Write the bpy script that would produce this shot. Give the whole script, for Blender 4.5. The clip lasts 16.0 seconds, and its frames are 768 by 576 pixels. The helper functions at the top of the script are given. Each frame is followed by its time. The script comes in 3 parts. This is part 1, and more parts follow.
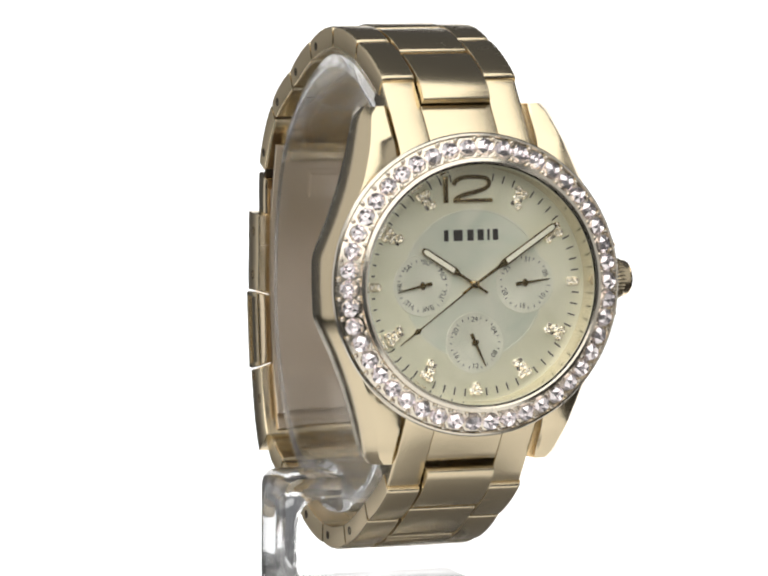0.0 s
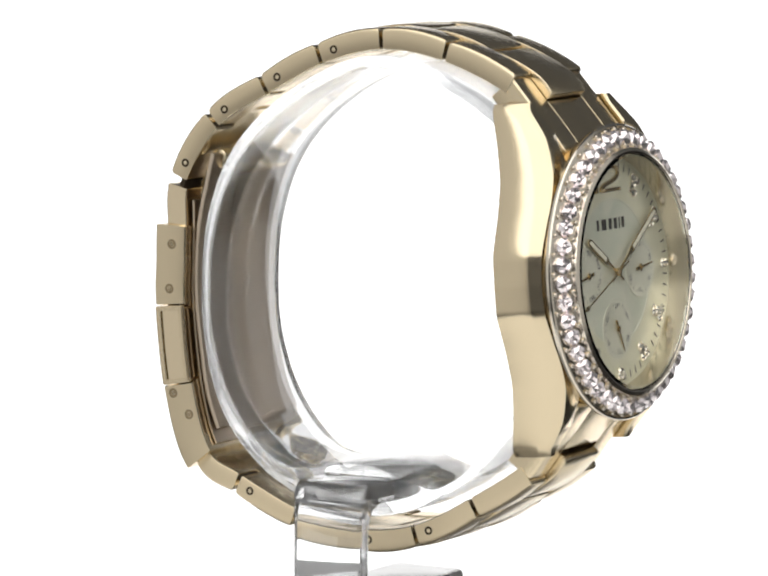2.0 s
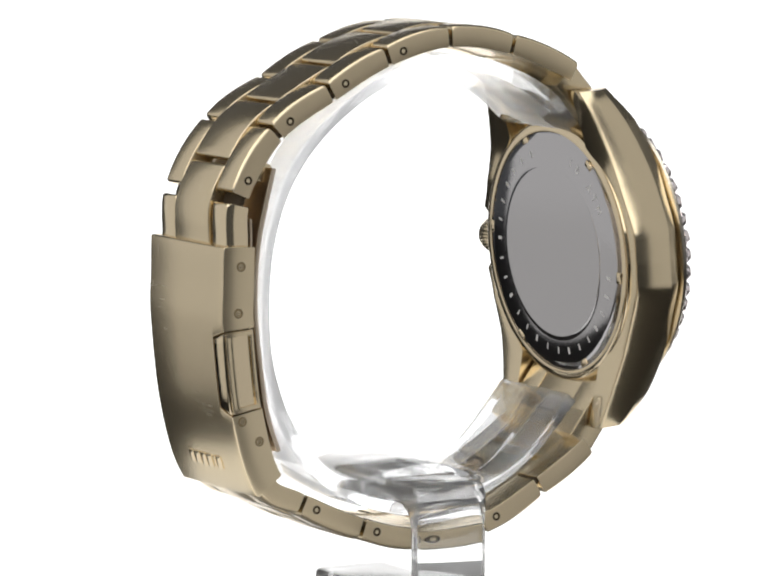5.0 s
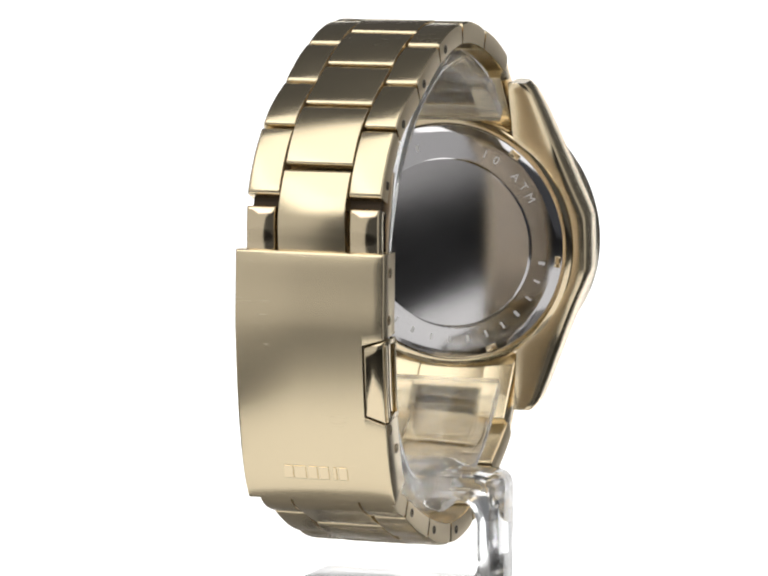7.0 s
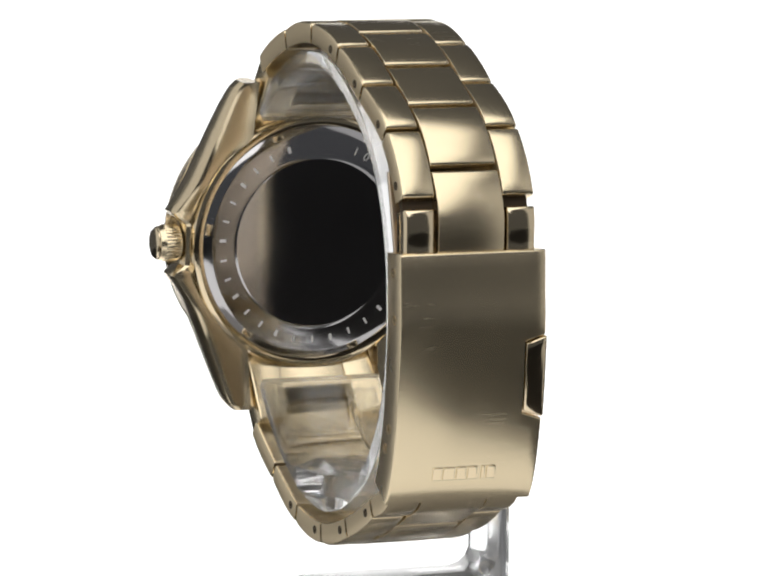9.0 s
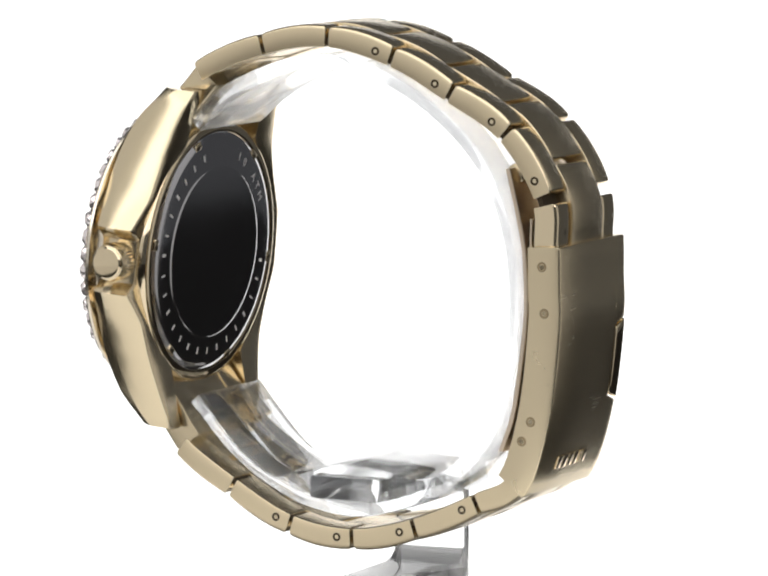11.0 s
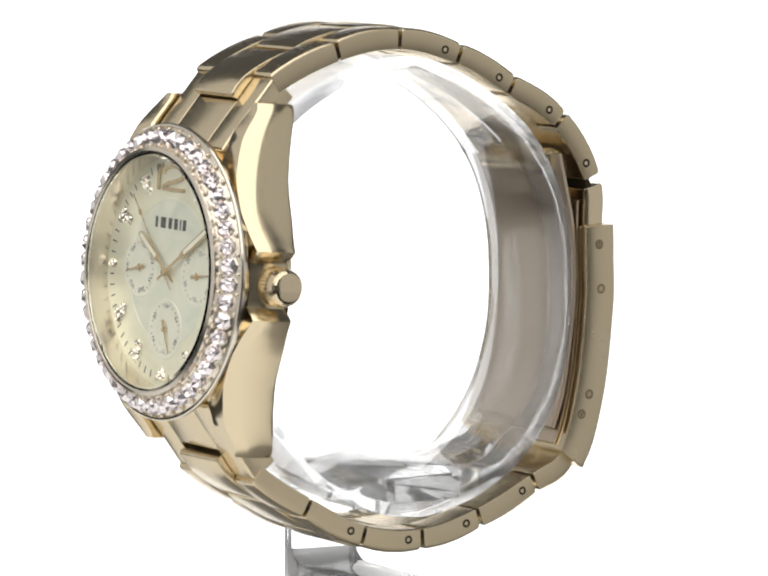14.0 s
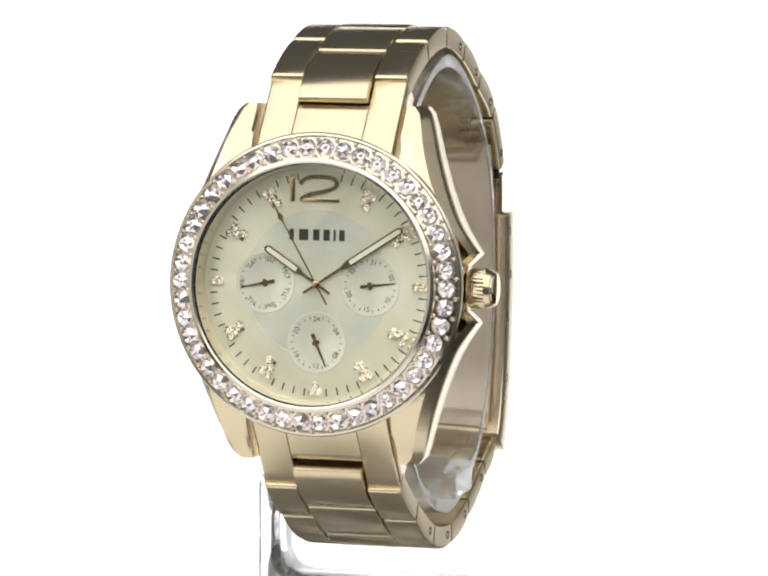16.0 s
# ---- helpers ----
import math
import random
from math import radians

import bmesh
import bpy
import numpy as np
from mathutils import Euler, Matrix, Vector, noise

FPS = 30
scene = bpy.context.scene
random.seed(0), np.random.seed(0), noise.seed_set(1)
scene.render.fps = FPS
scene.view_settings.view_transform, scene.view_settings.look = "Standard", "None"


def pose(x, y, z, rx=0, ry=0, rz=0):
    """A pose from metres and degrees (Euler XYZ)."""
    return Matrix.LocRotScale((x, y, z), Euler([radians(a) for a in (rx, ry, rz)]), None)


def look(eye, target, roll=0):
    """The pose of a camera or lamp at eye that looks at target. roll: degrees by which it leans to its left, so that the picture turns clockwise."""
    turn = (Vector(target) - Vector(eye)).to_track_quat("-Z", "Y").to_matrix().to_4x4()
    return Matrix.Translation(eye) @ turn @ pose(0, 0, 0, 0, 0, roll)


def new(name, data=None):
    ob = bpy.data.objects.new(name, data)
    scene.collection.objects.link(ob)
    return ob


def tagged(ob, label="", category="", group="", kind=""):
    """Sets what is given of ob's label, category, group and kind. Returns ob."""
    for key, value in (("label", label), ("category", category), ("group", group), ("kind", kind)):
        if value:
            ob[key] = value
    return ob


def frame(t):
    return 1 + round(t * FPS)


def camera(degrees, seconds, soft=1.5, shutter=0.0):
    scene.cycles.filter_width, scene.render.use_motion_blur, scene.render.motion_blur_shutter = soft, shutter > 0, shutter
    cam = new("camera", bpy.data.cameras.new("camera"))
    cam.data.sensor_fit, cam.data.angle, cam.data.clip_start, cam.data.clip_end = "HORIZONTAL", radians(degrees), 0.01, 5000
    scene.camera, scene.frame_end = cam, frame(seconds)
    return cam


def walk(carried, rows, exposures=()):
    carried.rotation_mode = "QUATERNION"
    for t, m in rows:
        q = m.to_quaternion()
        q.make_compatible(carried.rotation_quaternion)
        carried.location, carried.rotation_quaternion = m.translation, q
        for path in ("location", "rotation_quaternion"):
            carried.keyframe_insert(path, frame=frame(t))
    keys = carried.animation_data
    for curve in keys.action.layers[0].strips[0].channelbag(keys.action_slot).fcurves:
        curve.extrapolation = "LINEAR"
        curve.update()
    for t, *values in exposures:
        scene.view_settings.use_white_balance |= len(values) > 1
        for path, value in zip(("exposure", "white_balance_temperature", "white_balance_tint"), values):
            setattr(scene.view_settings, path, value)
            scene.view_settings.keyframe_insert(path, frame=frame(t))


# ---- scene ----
# A gold-tone wristwatch on a clear display stand turns before a still camera in a white studio.
MM = 0.001
TURN_0, TURN_RATE = 18.75, 20.384      # degrees, degrees a second
OFF_X = 0.08                           # mm between the turning axis and the watch's middle plane
AXIS = Matrix.Translation((0.00055, 0, 0))   # where the turning axis stands
LIFT = 48.0                            # mm from the table to the zero height of the numbers below

EYE = Vector((0.0, -0.6677, 0.1220))
PITCH = radians(-6.448)
cam = camera(8.95, 16.0, soft=2.2)
cam_pose = look(EYE, EYE + Vector((0.00026, math.cos(PITCH), math.sin(PITCH))), 0.197)
walk(cam, [(0.0, cam_pose), (16.0, cam_pose)])

# ---- light: a dim studio, a large softbox above and in front, one on each side, a white sweep with glow added ----
world = bpy.data.worlds.new("studio")
world.use_nodes = True
world.node_tree.nodes["Background"].inputs[0].default_value = (0.93, 0.95, 1.0, 1)
world.node_tree.nodes["Background"].inputs[1].default_value = 0.08
scene.world = world


def softbox(name, eye, target, width, height, watts, colour=(1, 0.985, 0.96)):
    lamp = bpy.data.lights.new(name, "AREA")
    lamp.shape, lamp.size, lamp.size_y, lamp.energy, lamp.color = "RECTANGLE", width, height, watts, colour
    ob = new(name, lamp)
    ob.matrix_world = look(eye, target)
    return ob


softbox("softbox_front", (-0.2, -0.55, 0.88), (-0.2, 0.0, 0.09), 1.8, 1.62, 14.4)
softbox("softbox_left", (-0.70, -0.28, 0.25), (0, -0.28, 0.05), 1.75, 1.0, 2.8)
softbox("softbox_right", (0.80, -0.15, 0.22), (0, -0.15, 0.05), 0.95, 1.0, 1.2)
scene.view_settings.exposure = 0.0


# ---- materials ----
def material(name, colour, metal=0.0, rough=0.5, grain=0.0, grain_scale=(1, 1, 1), bump=0.0, mottle=0.0, **extra):
    """A principled material with streaks or specks (grain), larger stains (mottle) and fine relief, in object space."""
    m = bpy.data.materials.new(name)
    m.use_nodes = True
    n, link = m.node_tree.nodes, m.node_tree.links.new
    p = n["Principled BSDF"]
    p.inputs["Base Color"].default_value = (*colour, 1)
    p.inputs["Metallic"].default_value, p.inputs["Roughness"].default_value = metal, rough
    for key, value in extra.items():
        p.inputs[key.replace("_", " ")].default_value = value
    if grain or mottle or bump:
        co = n.new("ShaderNodeTexCoord")
        mp = n.new("ShaderNodeMapping")
        mp.inputs["Scale"].default_value = grain_scale
        link(co.outputs["Object"], mp.inputs["Vector"])
        fine = n.new("ShaderNodeTexNoise")
        fine.inputs["Scale"].default_value, fine.inputs["Detail"].default_value = 1.0, 4.0
        link(mp.outputs["Vector"], fine.inputs["Vector"])
        big = n.new("ShaderNodeTexNoise")
        big.inputs["Scale"].default_value, big.inputs["Detail"].default_value = 140.0, 3.0
        link(co.outputs["Object"], big.inputs["Vector"])
        r = n.new("ShaderNodeMapRange")
        r.inputs["From Min"].default_value, r.inputs["From Max"].default_value = 0.3, 0.7
        r.inputs["To Min"].default_value, r.inputs["To Max"].default_value = max(0.0, rough - grain), rough + grain
        link(fine.outputs["Fac"], r.inputs["Value"])
        add = n.new("ShaderNodeMath")
        add.operation = "MULTIPLY_ADD"
        link(big.outputs["Fac"], add.inputs[0])
        add.inputs[1].default_value = mottle
        link(r.outputs["Result"], add.inputs[2])
        link(add.outputs["Value"], p.inputs["Roughness"])
        if bump:
            b = n.new("ShaderNodeBump")
            b.inputs["Strength"].default_value, b.inputs["Distance"].default_value = bump, 0.00003
            link(fine.outputs["Fac"], b.inputs["Height"])
            link(b.outputs["Normal"], p.inputs["Normal"])
    return m


GOLD = (0.78, 0.66, 0.455)
brushed = material("brushed_gold", GOLD, 1, 0.22, 0.018, (220, 9000, 9000), 0.012, 0.06)
satin = material("satin_gold", GOLD, 1, 0.20, 0.03, (6000, 6000, 6000), 0.05, 0.06)
burnished = material("burnished_gold", GOLD, 1, 0.15, 0.02, (3000, 3000, 3000), 0.0, 0.05)
clasp_side = material("clasp_side_gold", GOLD, 1, 0.26, 0.01, (300, 300, 300), 0.0, 0.05)
blade_metal = material("blade_metal", (0.70, 0.59, 0.46), 1, 0.27, 0.03, (220, 6000, 6000), 0.0, 0.1)
matt = material("matt_gold", GOLD, 1, 0.40, 0.04, (3000, 3000, 3000), 0.0, 0.06)
pale = material("pale_gold", (0.82, 0.75, 0.63), 1, 0.17, 0.02, (3000, 3000, 3000), 0.0, 0.05)
polished = material("polished_gold", (0.82, 0.69, 0.48), 1, 0.07, 0.02, (3000, 3000, 3000), 0.0, 0.05)
steel = material("polished_steel", (0.56, 0.55, 0.56), 1, 0.06, 0.02, (9000, 1500, 9000), 0.05, 0.05)
pin_metal = material("pin_metal", (0.80, 0.70, 0.50), 1, 0.16)
# Near-black stands for shade in the joints and round the pins.
gap_shade_metal = material("gap_shade", (0.05, 0.035, 0.02), 0.6, 0.6)
stone = material("rhinestone", (1.0, 0.93, 0.93), 0.8, 0.10)
stone_gold = material("gilt_rhinestone", (0.96, 0.91, 0.78), 0.95, 0.06)


def plastic(name, ior, body):
    """Clear acrylic: real refraction, softened by straight transmission through the thin polished sheet."""
    m = material(name, (0.975, 0.98, 0.985), 0, 0.04, Transmission_Weight=1.0, IOR=ior)
    tree = m.node_tree
    clear, blend = tree.nodes.new("ShaderNodeBsdfTransparent"), tree.nodes.new("ShaderNodeMixShader")
    clear.inputs["Color"].default_value, blend.inputs["Fac"].default_value = (0.97, 0.975, 0.98, 1), body
    tree.links.new(clear.outputs["BSDF"], blend.inputs[1])
    tree.links.new(tree.nodes["Principled BSDF"].outputs["BSDF"], blend.inputs[2])
    tree.links.new(blend.outputs["Shader"], tree.nodes["Material Output"].inputs["Surface"])
    return m


acrylic = plastic("clear_acrylic", 1.42, 0.68)
acrylic_strip = plastic("clear_acrylic_strip", 1.45, 0.92)
crystal = material("watch_crystal", (1, 1, 1), 0, 0.0, Transmission_Weight=1.0, IOR=1.3)
ink = material("dial_ink", (0.035, 0.03, 0.025), 0, 0.45)
brass = material("applied_brass", (0.62, 0.48, 0.27), 1, 0.13)
lume = material("hand_fill", (0.78, 0.755, 0.60), 0, 0.5)
engraved = material("engraving", (0.36, 0.28, 0.17), 1, 0.5)
etched = material("etched_steel", (0.78, 0.77, 0.76), 0.4, 0.5)


turntable_grey = material("turntable_grey", (0.25, 0.245, 0.24), 0, 0.5, 0.08, (500, 500, 500), 0.02, 0.1)
dark_floor = material("dark_floor", (0.06, 0.055, 0.05), 0, 0.7, 0.1, (40, 40, 40), 0.0, 0.1)
# Emission added to the unseen table to brighten the lower case sides.
table_glow = material("glowing_table", (0.78, 0.78, 0.77), 0, 0.45, 0.05, (900, 900, 900), 0.0, 0.05, Emission_Strength=0.3, Emission_Color=(1, 1, 1, 1))
# Emission added so the sweep stays pure white and the gold mirrors it.
glow = material("glowing_sheet", (0.8, 0.8, 0.8), 0, 0.6, Emission_Strength=0.95, Emission_Color=(1, 1, 1, 1))


def pearl(name, dark, light, rough, metal):
    """Champagne mother-of-pearl with a sunray brush: cloudy tints, and a sheen that runs round the centre."""
    m = material(name, light, metal, rough, Anisotropic=0.75, Coat_Weight=0.15, Coat_Roughness=0.1)
    n, link = m.node_tree.nodes, m.node_tree.links.new
    co, tex, mix, ray = n.new("ShaderNodeTexCoord"), n.new("ShaderNodeTexNoise"), n.new("ShaderNodeValToRGB"), n.new("ShaderNodeTangent")
    tex.inputs["Scale"].default_value, tex.inputs["Detail"].default_value, tex.inputs["Distortion"].default_value = 130.0, 4.0, 1.4
    mix.color_ramp.elements[0].position, mix.color_ramp.elements[1].position = 0.3, 0.7
    mix.color_ramp.elements[0].color, mix.color_ramp.elements[1].color = (*dark, 1), (*light, 1)
    ray.direction_type, ray.axis = "RADIAL", "Z"
    link(co.outputs["Object"], tex.inputs["Vector"])
    link(tex.outputs["Fac"], mix.inputs["Fac"])
    link(mix.outputs["Color"], n["Principled BSDF"].inputs["Base Color"])
    link(ray.outputs["Tangent"], n["Principled BSDF"].inputs["Tangent"])
    return m


dial_outer = pearl("champagne_dial", (0.74, 0.725, 0.53), (0.86, 0.84, 0.65), 0.36, 0.45)
dial_inner = pearl("pearl_centre", (0.66, 0.70, 0.56), (0.84, 0.83, 0.68), 0.32, 0.5)
dial_sub = pearl("pearl_subdial", (0.72, 0.73, 0.58), (0.86, 0.84, 0.70), 0.30, 0.45)


# ---- mesh helpers; numbers in mm ----
def part(name, bm, mat, parent=None, label="", sharp=35, m=None, flank=None):
    """Links a bmesh, given in millimetres, as one mesh object under a thing or a part."""
    bmesh.ops.recalc_face_normals(bm, faces=bm.faces)
    if m and m.determinant() < 0:
        bmesh.ops.reverse_faces(bm, faces=bm.faces)
    for f in bm.faces:
        f.smooth = True
        f.material_index = 1 if flank and abs(f.normal.x) > 0.8 else 0
    for e in bm.edges:
        e.smooth = len(e.link_faces) == 2 and e.calc_face_angle(0) < radians(sharp)
    bm.transform(Matrix.Scale(MM, 4) @ (m or Matrix()))
    mesh = bpy.data.meshes.new(name)
    bm.to_mesh(mesh)
    bm.free()
    mesh.materials.append(mat)
    if flank:
        mesh.materials.append(flank)
    ob = new(name, mesh)
    ob.parent = parent
    return tagged(ob, label)


def again(name, ob, parent, m):
    """Another object on the mesh of ob, at the pose m (metres)."""
    o = new(name, ob.data)
    o.parent = parent
    o.matrix_basis = m
    return o


def revolve(profile, steps=96, close=False):
    """A body of revolution about z from (radius, height) pairs."""
    bm = bmesh.new()
    rings = []
    for r, h in profile:
        if r < 1e-6:
            rings.append([bm.verts.new((0, 0, h))])
        else:
            rings.append([bm.verts.new((r * math.cos(2 * math.pi * i / steps), r * math.sin(2 * math.pi * i / steps), h)) for i in range(steps)])
    pairs = list(zip(rings, rings[1:])) + ([(rings[-1], rings[0])] if close else [])
    for a, b in pairs:
        for i in range(steps):
            j = (i + 1) % steps
            quad = [a[i % len(a)], a[j % len(a)], b[j % len(b)], b[i % len(b)]]
            quad = list(dict.fromkeys(quad))
            if len(quad) > 2:
                bm.faces.new(quad)
    return bm


def box(x0, x1, y0, y1, z0, z1, bevel=0.0, bm=None):
    bm = bm or bmesh.new()
    made = bmesh.ops.create_cube(bm, size=1, matrix=Matrix.LocRotScale(((x0 + x1) / 2, (y0 + y1) / 2, (z0 + z1) / 2), None, (x1 - x0, y1 - y0, z1 - z0)))
    if bevel:
        edges = list({e for v in made["verts"] for e in v.link_edges})
        bmesh.ops.bevel(bm, geom=edges, offset=bevel, segments=3, affect="EDGES", profile=0.5)
    return bm


def cylinder(radius, z0, z1, steps=24, soft=0.0):
    if soft:
        return revolve([(0, z0), (radius - soft, z0), (radius - soft * 0.3, z0 + soft * 0.3), (radius, z0 + soft), (radius, z1 - soft),
                        (radius - soft * 0.3, z1 - soft * 0.3), (radius - soft, z1), (0, z1)], steps)
    return revolve([(0, z0), (radius, z0), (radius, z1), (0, z1)], steps)


def plate(outline, z0, z1):
    """A flat plate from an outline of (x, y) pairs."""
    bm = bmesh.new()
    low, high = [[bm.verts.new((x, y, z)) for x, y in outline] for z in (z0, z1)]
    bm.faces.new(low[::-1])
    bm.faces.new(high)
    for i in range(len(low)):
        j = (i + 1) % len(low)
        bm.faces.new((low[i], low[j], high[j], high[i]))
    return bm


def lettering(text, size, depth, wide=1.0):
    """Raised letters with the built-in font, centred, in the xy plane."""
    c = bpy.data.curves.new("lettering", "FONT")
    c.body, c.size, c.extrude, c.align_x, c.align_y, c.resolution_u = text, size, depth, "CENTER", "CENTER", 4
    ob = new("lettering", c)
    bpy.context.view_layer.update()
    mesh = bpy.data.meshes.new_from_object(ob.evaluated_get(bpy.context.evaluated_depsgraph_get()))
    bm = bmesh.new()
    bm.from_mesh(mesh)
    bpy.data.objects.remove(ob)
    bpy.data.meshes.remove(mesh)
    bm.transform(Matrix.Diagonal((wide, 1, 1, 1)))
    return bm


def smooth_line(points, steps=24):
    """Catmull-Rom points through the given ones."""
    p = [2 * np.array(points[0], float) - np.array(points[1], float), *[np.array(q, float) for q in points], 2 * np.array(points[-1], float) - np.array(points[-2], float)]
    out = []
    for a, b, c, d in zip(p, p[1:], p[2:], p[3:]):
        for i in range(steps):
            u = i / steps
            out.append(0.5 * (2 * b + (c - a) * u + (2 * a - 5 * b + 4 * c - d) * u * u + (3 * b - a - 3 * c + d) * u ** 3))
    out.append(p[-2])
    return np.array(out)


class Line:
    """A smooth line in the watch's middle plane (y, z), by its length."""
    def __init__(self, points):
        self.p = smooth_line(points)
        self.s = np.concatenate([[0], np.cumsum(np.linalg.norm(np.diff(self.p, axis=0), axis=1))])

    def near(self, q):
        return self.s[np.argmin(np.linalg.norm(self.p - np.array(q), axis=1))]

    def at(self, s):
        f = lambda a: np.array([np.interp(a, self.s, self.p[:, 0]), np.interp(a, self.s, self.p[:, 1])])
        t = f(s + 0.6) - f(s - 0.6)
        t /= np.linalg.norm(t)
        return f(s), np.array([-t[1], t[0]])


def slab(line, x0, x1, s0, s1, lo, hi, soft=0.4, skew0=0.0, skew1=0.0, ns=8, soft_x=(1, 1), soft_s=(1, 1), bm=None, arch=0.0, ends=None):
    """A rounded piece that follows the line: from x0 to x1 across, s0 to s1 along, lo to hi off it. skew: how far an end runs on at x1."""
    bm = bm or bmesh.new()

    def stations(a, b, soft_a, soft_b, n, soft):
        out = []
        for k, d in ((0, 1.0), (0.12, 0.5), (0.45, 0.14), (1, 0.0)):
            out.append((a + k * soft * soft_a, d * soft * soft_a))
        out += [(a + soft + (b - a - 2 * soft) * i / n, 0.0) for i in range(1, n)]
        for k, d in ((1, 0.0), (0.45, 0.14), (0.12, 0.5), (0, 1.0)):
            out.append((b - k * soft * soft_b, d * soft * soft_b))
        return out
    xs, ss = stations(x0, x1, *soft_x, 2, soft), stations(0.0, s1 - s0, *soft_s, ns, ends or soft)
    grids = []
    for top in (True, False):
        rows = []
        for x, dx in xs:
            u = (x - x0) / (x1 - x0)
            a, b = s0 + skew0 * u, s1 + skew1 * u
            row = []
            for s, ds in ss:
                q, n = line.at(a + s * (b - a) / (s1 - s0))
                h = hi - arch * (2 * s / (s1 - s0) - 1) ** 2 - max(dx, ds) - 0.35 * min(dx, ds) if top else lo + 0.5 * max(dx, ds)
                row.append(bm.verts.new((x, *(q + n * h))))
            rows.append(row)
        grids.append(rows)
    for g in grids:
        for r, q in zip(g, g[1:]):
            for i in range(len(r) - 1):
                bm.faces.new((r[i], r[i + 1], q[i + 1], q[i]))
    a, b = grids
    rim = lambda g: [r[0] for r in g] + g[-1][1:] + [r[-1] for r in g[::-1]][1:] + g[0][::-1][1:-1]
    ra, rb = rim(a), rim(b)
    for i in range(len(ra)):
        j = (i + 1) % len(ra)
        bm.faces.new((ra[i], ra[j], rb[j], rb[i]))
    return bm


def prism(outline, x0, x1, soft=0.3, bm=None):
    """A solid with the given outline in (y, z), from x0 to x1, its rims rounded."""
    bm = bm or bmesh.new()
    p = np.array(outline, float)
    t = np.roll(p, -1, 0) - np.roll(p, 1, 0)
    t /= np.linalg.norm(t, axis=1)[:, None]
    n = np.stack([t[:, 1], -t[:, 0]], 1)
    area = 0.5 * np.sum(p[:, 0] * np.roll(p[:, 1], -1) - np.roll(p[:, 0], -1) * p[:, 1])
    n *= 1 if area > 0 else -1
    rings = []
    for x, d in ((x0, soft), (x0 + 0.3 * soft, 0.3 * soft), (x0 + soft, 0), (x1 - soft, 0), (x1 - 0.3 * soft, 0.3 * soft), (x1, soft)):
        rings.append([bm.verts.new((x, *q)) for q in p - n * d])
    for a, b in zip(rings, rings[1:]):
        for i in range(len(a)):
            j = (i + 1) % len(a)
            bm.faces.new((a[i], a[j], b[j], b[i]))
    bm.faces.new(rings[0])
    bm.faces.new(rings[-1][::-1])
    return bm


def pierced(outline, hole, x0, x1, soft):
    """A prism with a hole of the given outline straight through it."""
    bm = prism(outline, x0, x1, soft)
    ends = [f for f in bm.faces if len(f.verts) == len(outline)]
    rims = [list(f.edges) for f in ends]
    bmesh.ops.delete(bm, geom=ends, context="FACES_ONLY")
    loops = []
    for x in (x0, x1):
        ring = [bm.verts.new((x, *q)) for q in hole]
        loops.append((ring, [bm.edges.new((a, b)) for a, b in zip(ring, ring[1:] + ring[:1])]))
    for rim, (ring, edges) in zip(rims if rims[0][0].verts[0].co.x < rims[1][0].verts[0].co.x else rims[::-1], loops):
        bmesh.ops.triangle_fill(bm, use_beauty=True, use_dissolve=False, edges=rim + edges)
    a, b = loops[0][0], loops[1][0]
    for i in range(len(a)):
        j = (i + 1) % len(a)
        bm.faces.new((a[i], a[j], b[j], b[i]))
    return bm


# ---- the studio table and its white paper sweep, both with glow added ----
def sheet(line, x0, x1):
    bm = bmesh.new()
    rows = [[bm.verts.new((x, y, z)) for y, z in line] for x in np.linspace(x0, x1, 9)]
    for a, b in zip(rows, rows[1:]):
        for i in range(len(a) - 1):
            bm.faces.new((a[i], a[i + 1], b[i + 1], b[i]))
    return bm


def build_sweep():
    wall = [(240, -700), (290, -450), (335, -320), (390, -230), (450, -120), (490, 0), (510, 100), (515, 190)]
    # The sheet glows without a lamp; its width shapes the metal's reflections.
    tagged(part("backdrop", sheet(wall, -172, 325), glow), "white sheet behind the table, with glow added", "backdrop", kind="structure")
    # Out of view; cut to the size its reflection in the gold needs.
    tagged(part("table", box(-88, 56, -130, 41, -700, -4, 0.4), table_glow), "unseen white table under the turntable, with glow added", "table", kind="structure")
    tagged(part("floor", sheet([(-4000, -700), (-500, -700), (700, -700), (4000, -700)], -4000, 4000), dark_floor), "dark studio floor", "floor", kind="structure")


build_sweep()

# ---- the wristwatch ----
watch = tagged(new("wristwatch"), "champagne gold-tone wristwatch with rhinestone bezel and link bracelet on clear stand", "watch")
CASE = Matrix.Translation((0, -35.96, 2.88 + LIFT)) @ Matrix.Rotation(radians(85.7), 4, "X")   # x right, y towards 12, z out of the dial


def on_case(v, w):
    q = CASE @ Vector((0, v, w))
    return (q.y, q.z)


def up(points):
    return [(y, z + LIFT) for y, z in points]


JOINTS = up([(-24.6, 27.8), (-14.4, 32.0), (-4.4, 33.3), (5.4, 30.95), (14.2, 26.45), (22.45, 21.35), (28.0, 13.0), (28.5, 6.55)])
CLASP = up([(28.6, 1.4), (28.65, -4.3), (27.2, -16.3), (24.1, -25.5)])
JOINTS_LOW = up([(18.4, -28.75), (9.1, -32.8), (-0.4, -34.9), (-10.0, -33.65), (-19.1, -29.1), (-27.25, -23.8)])
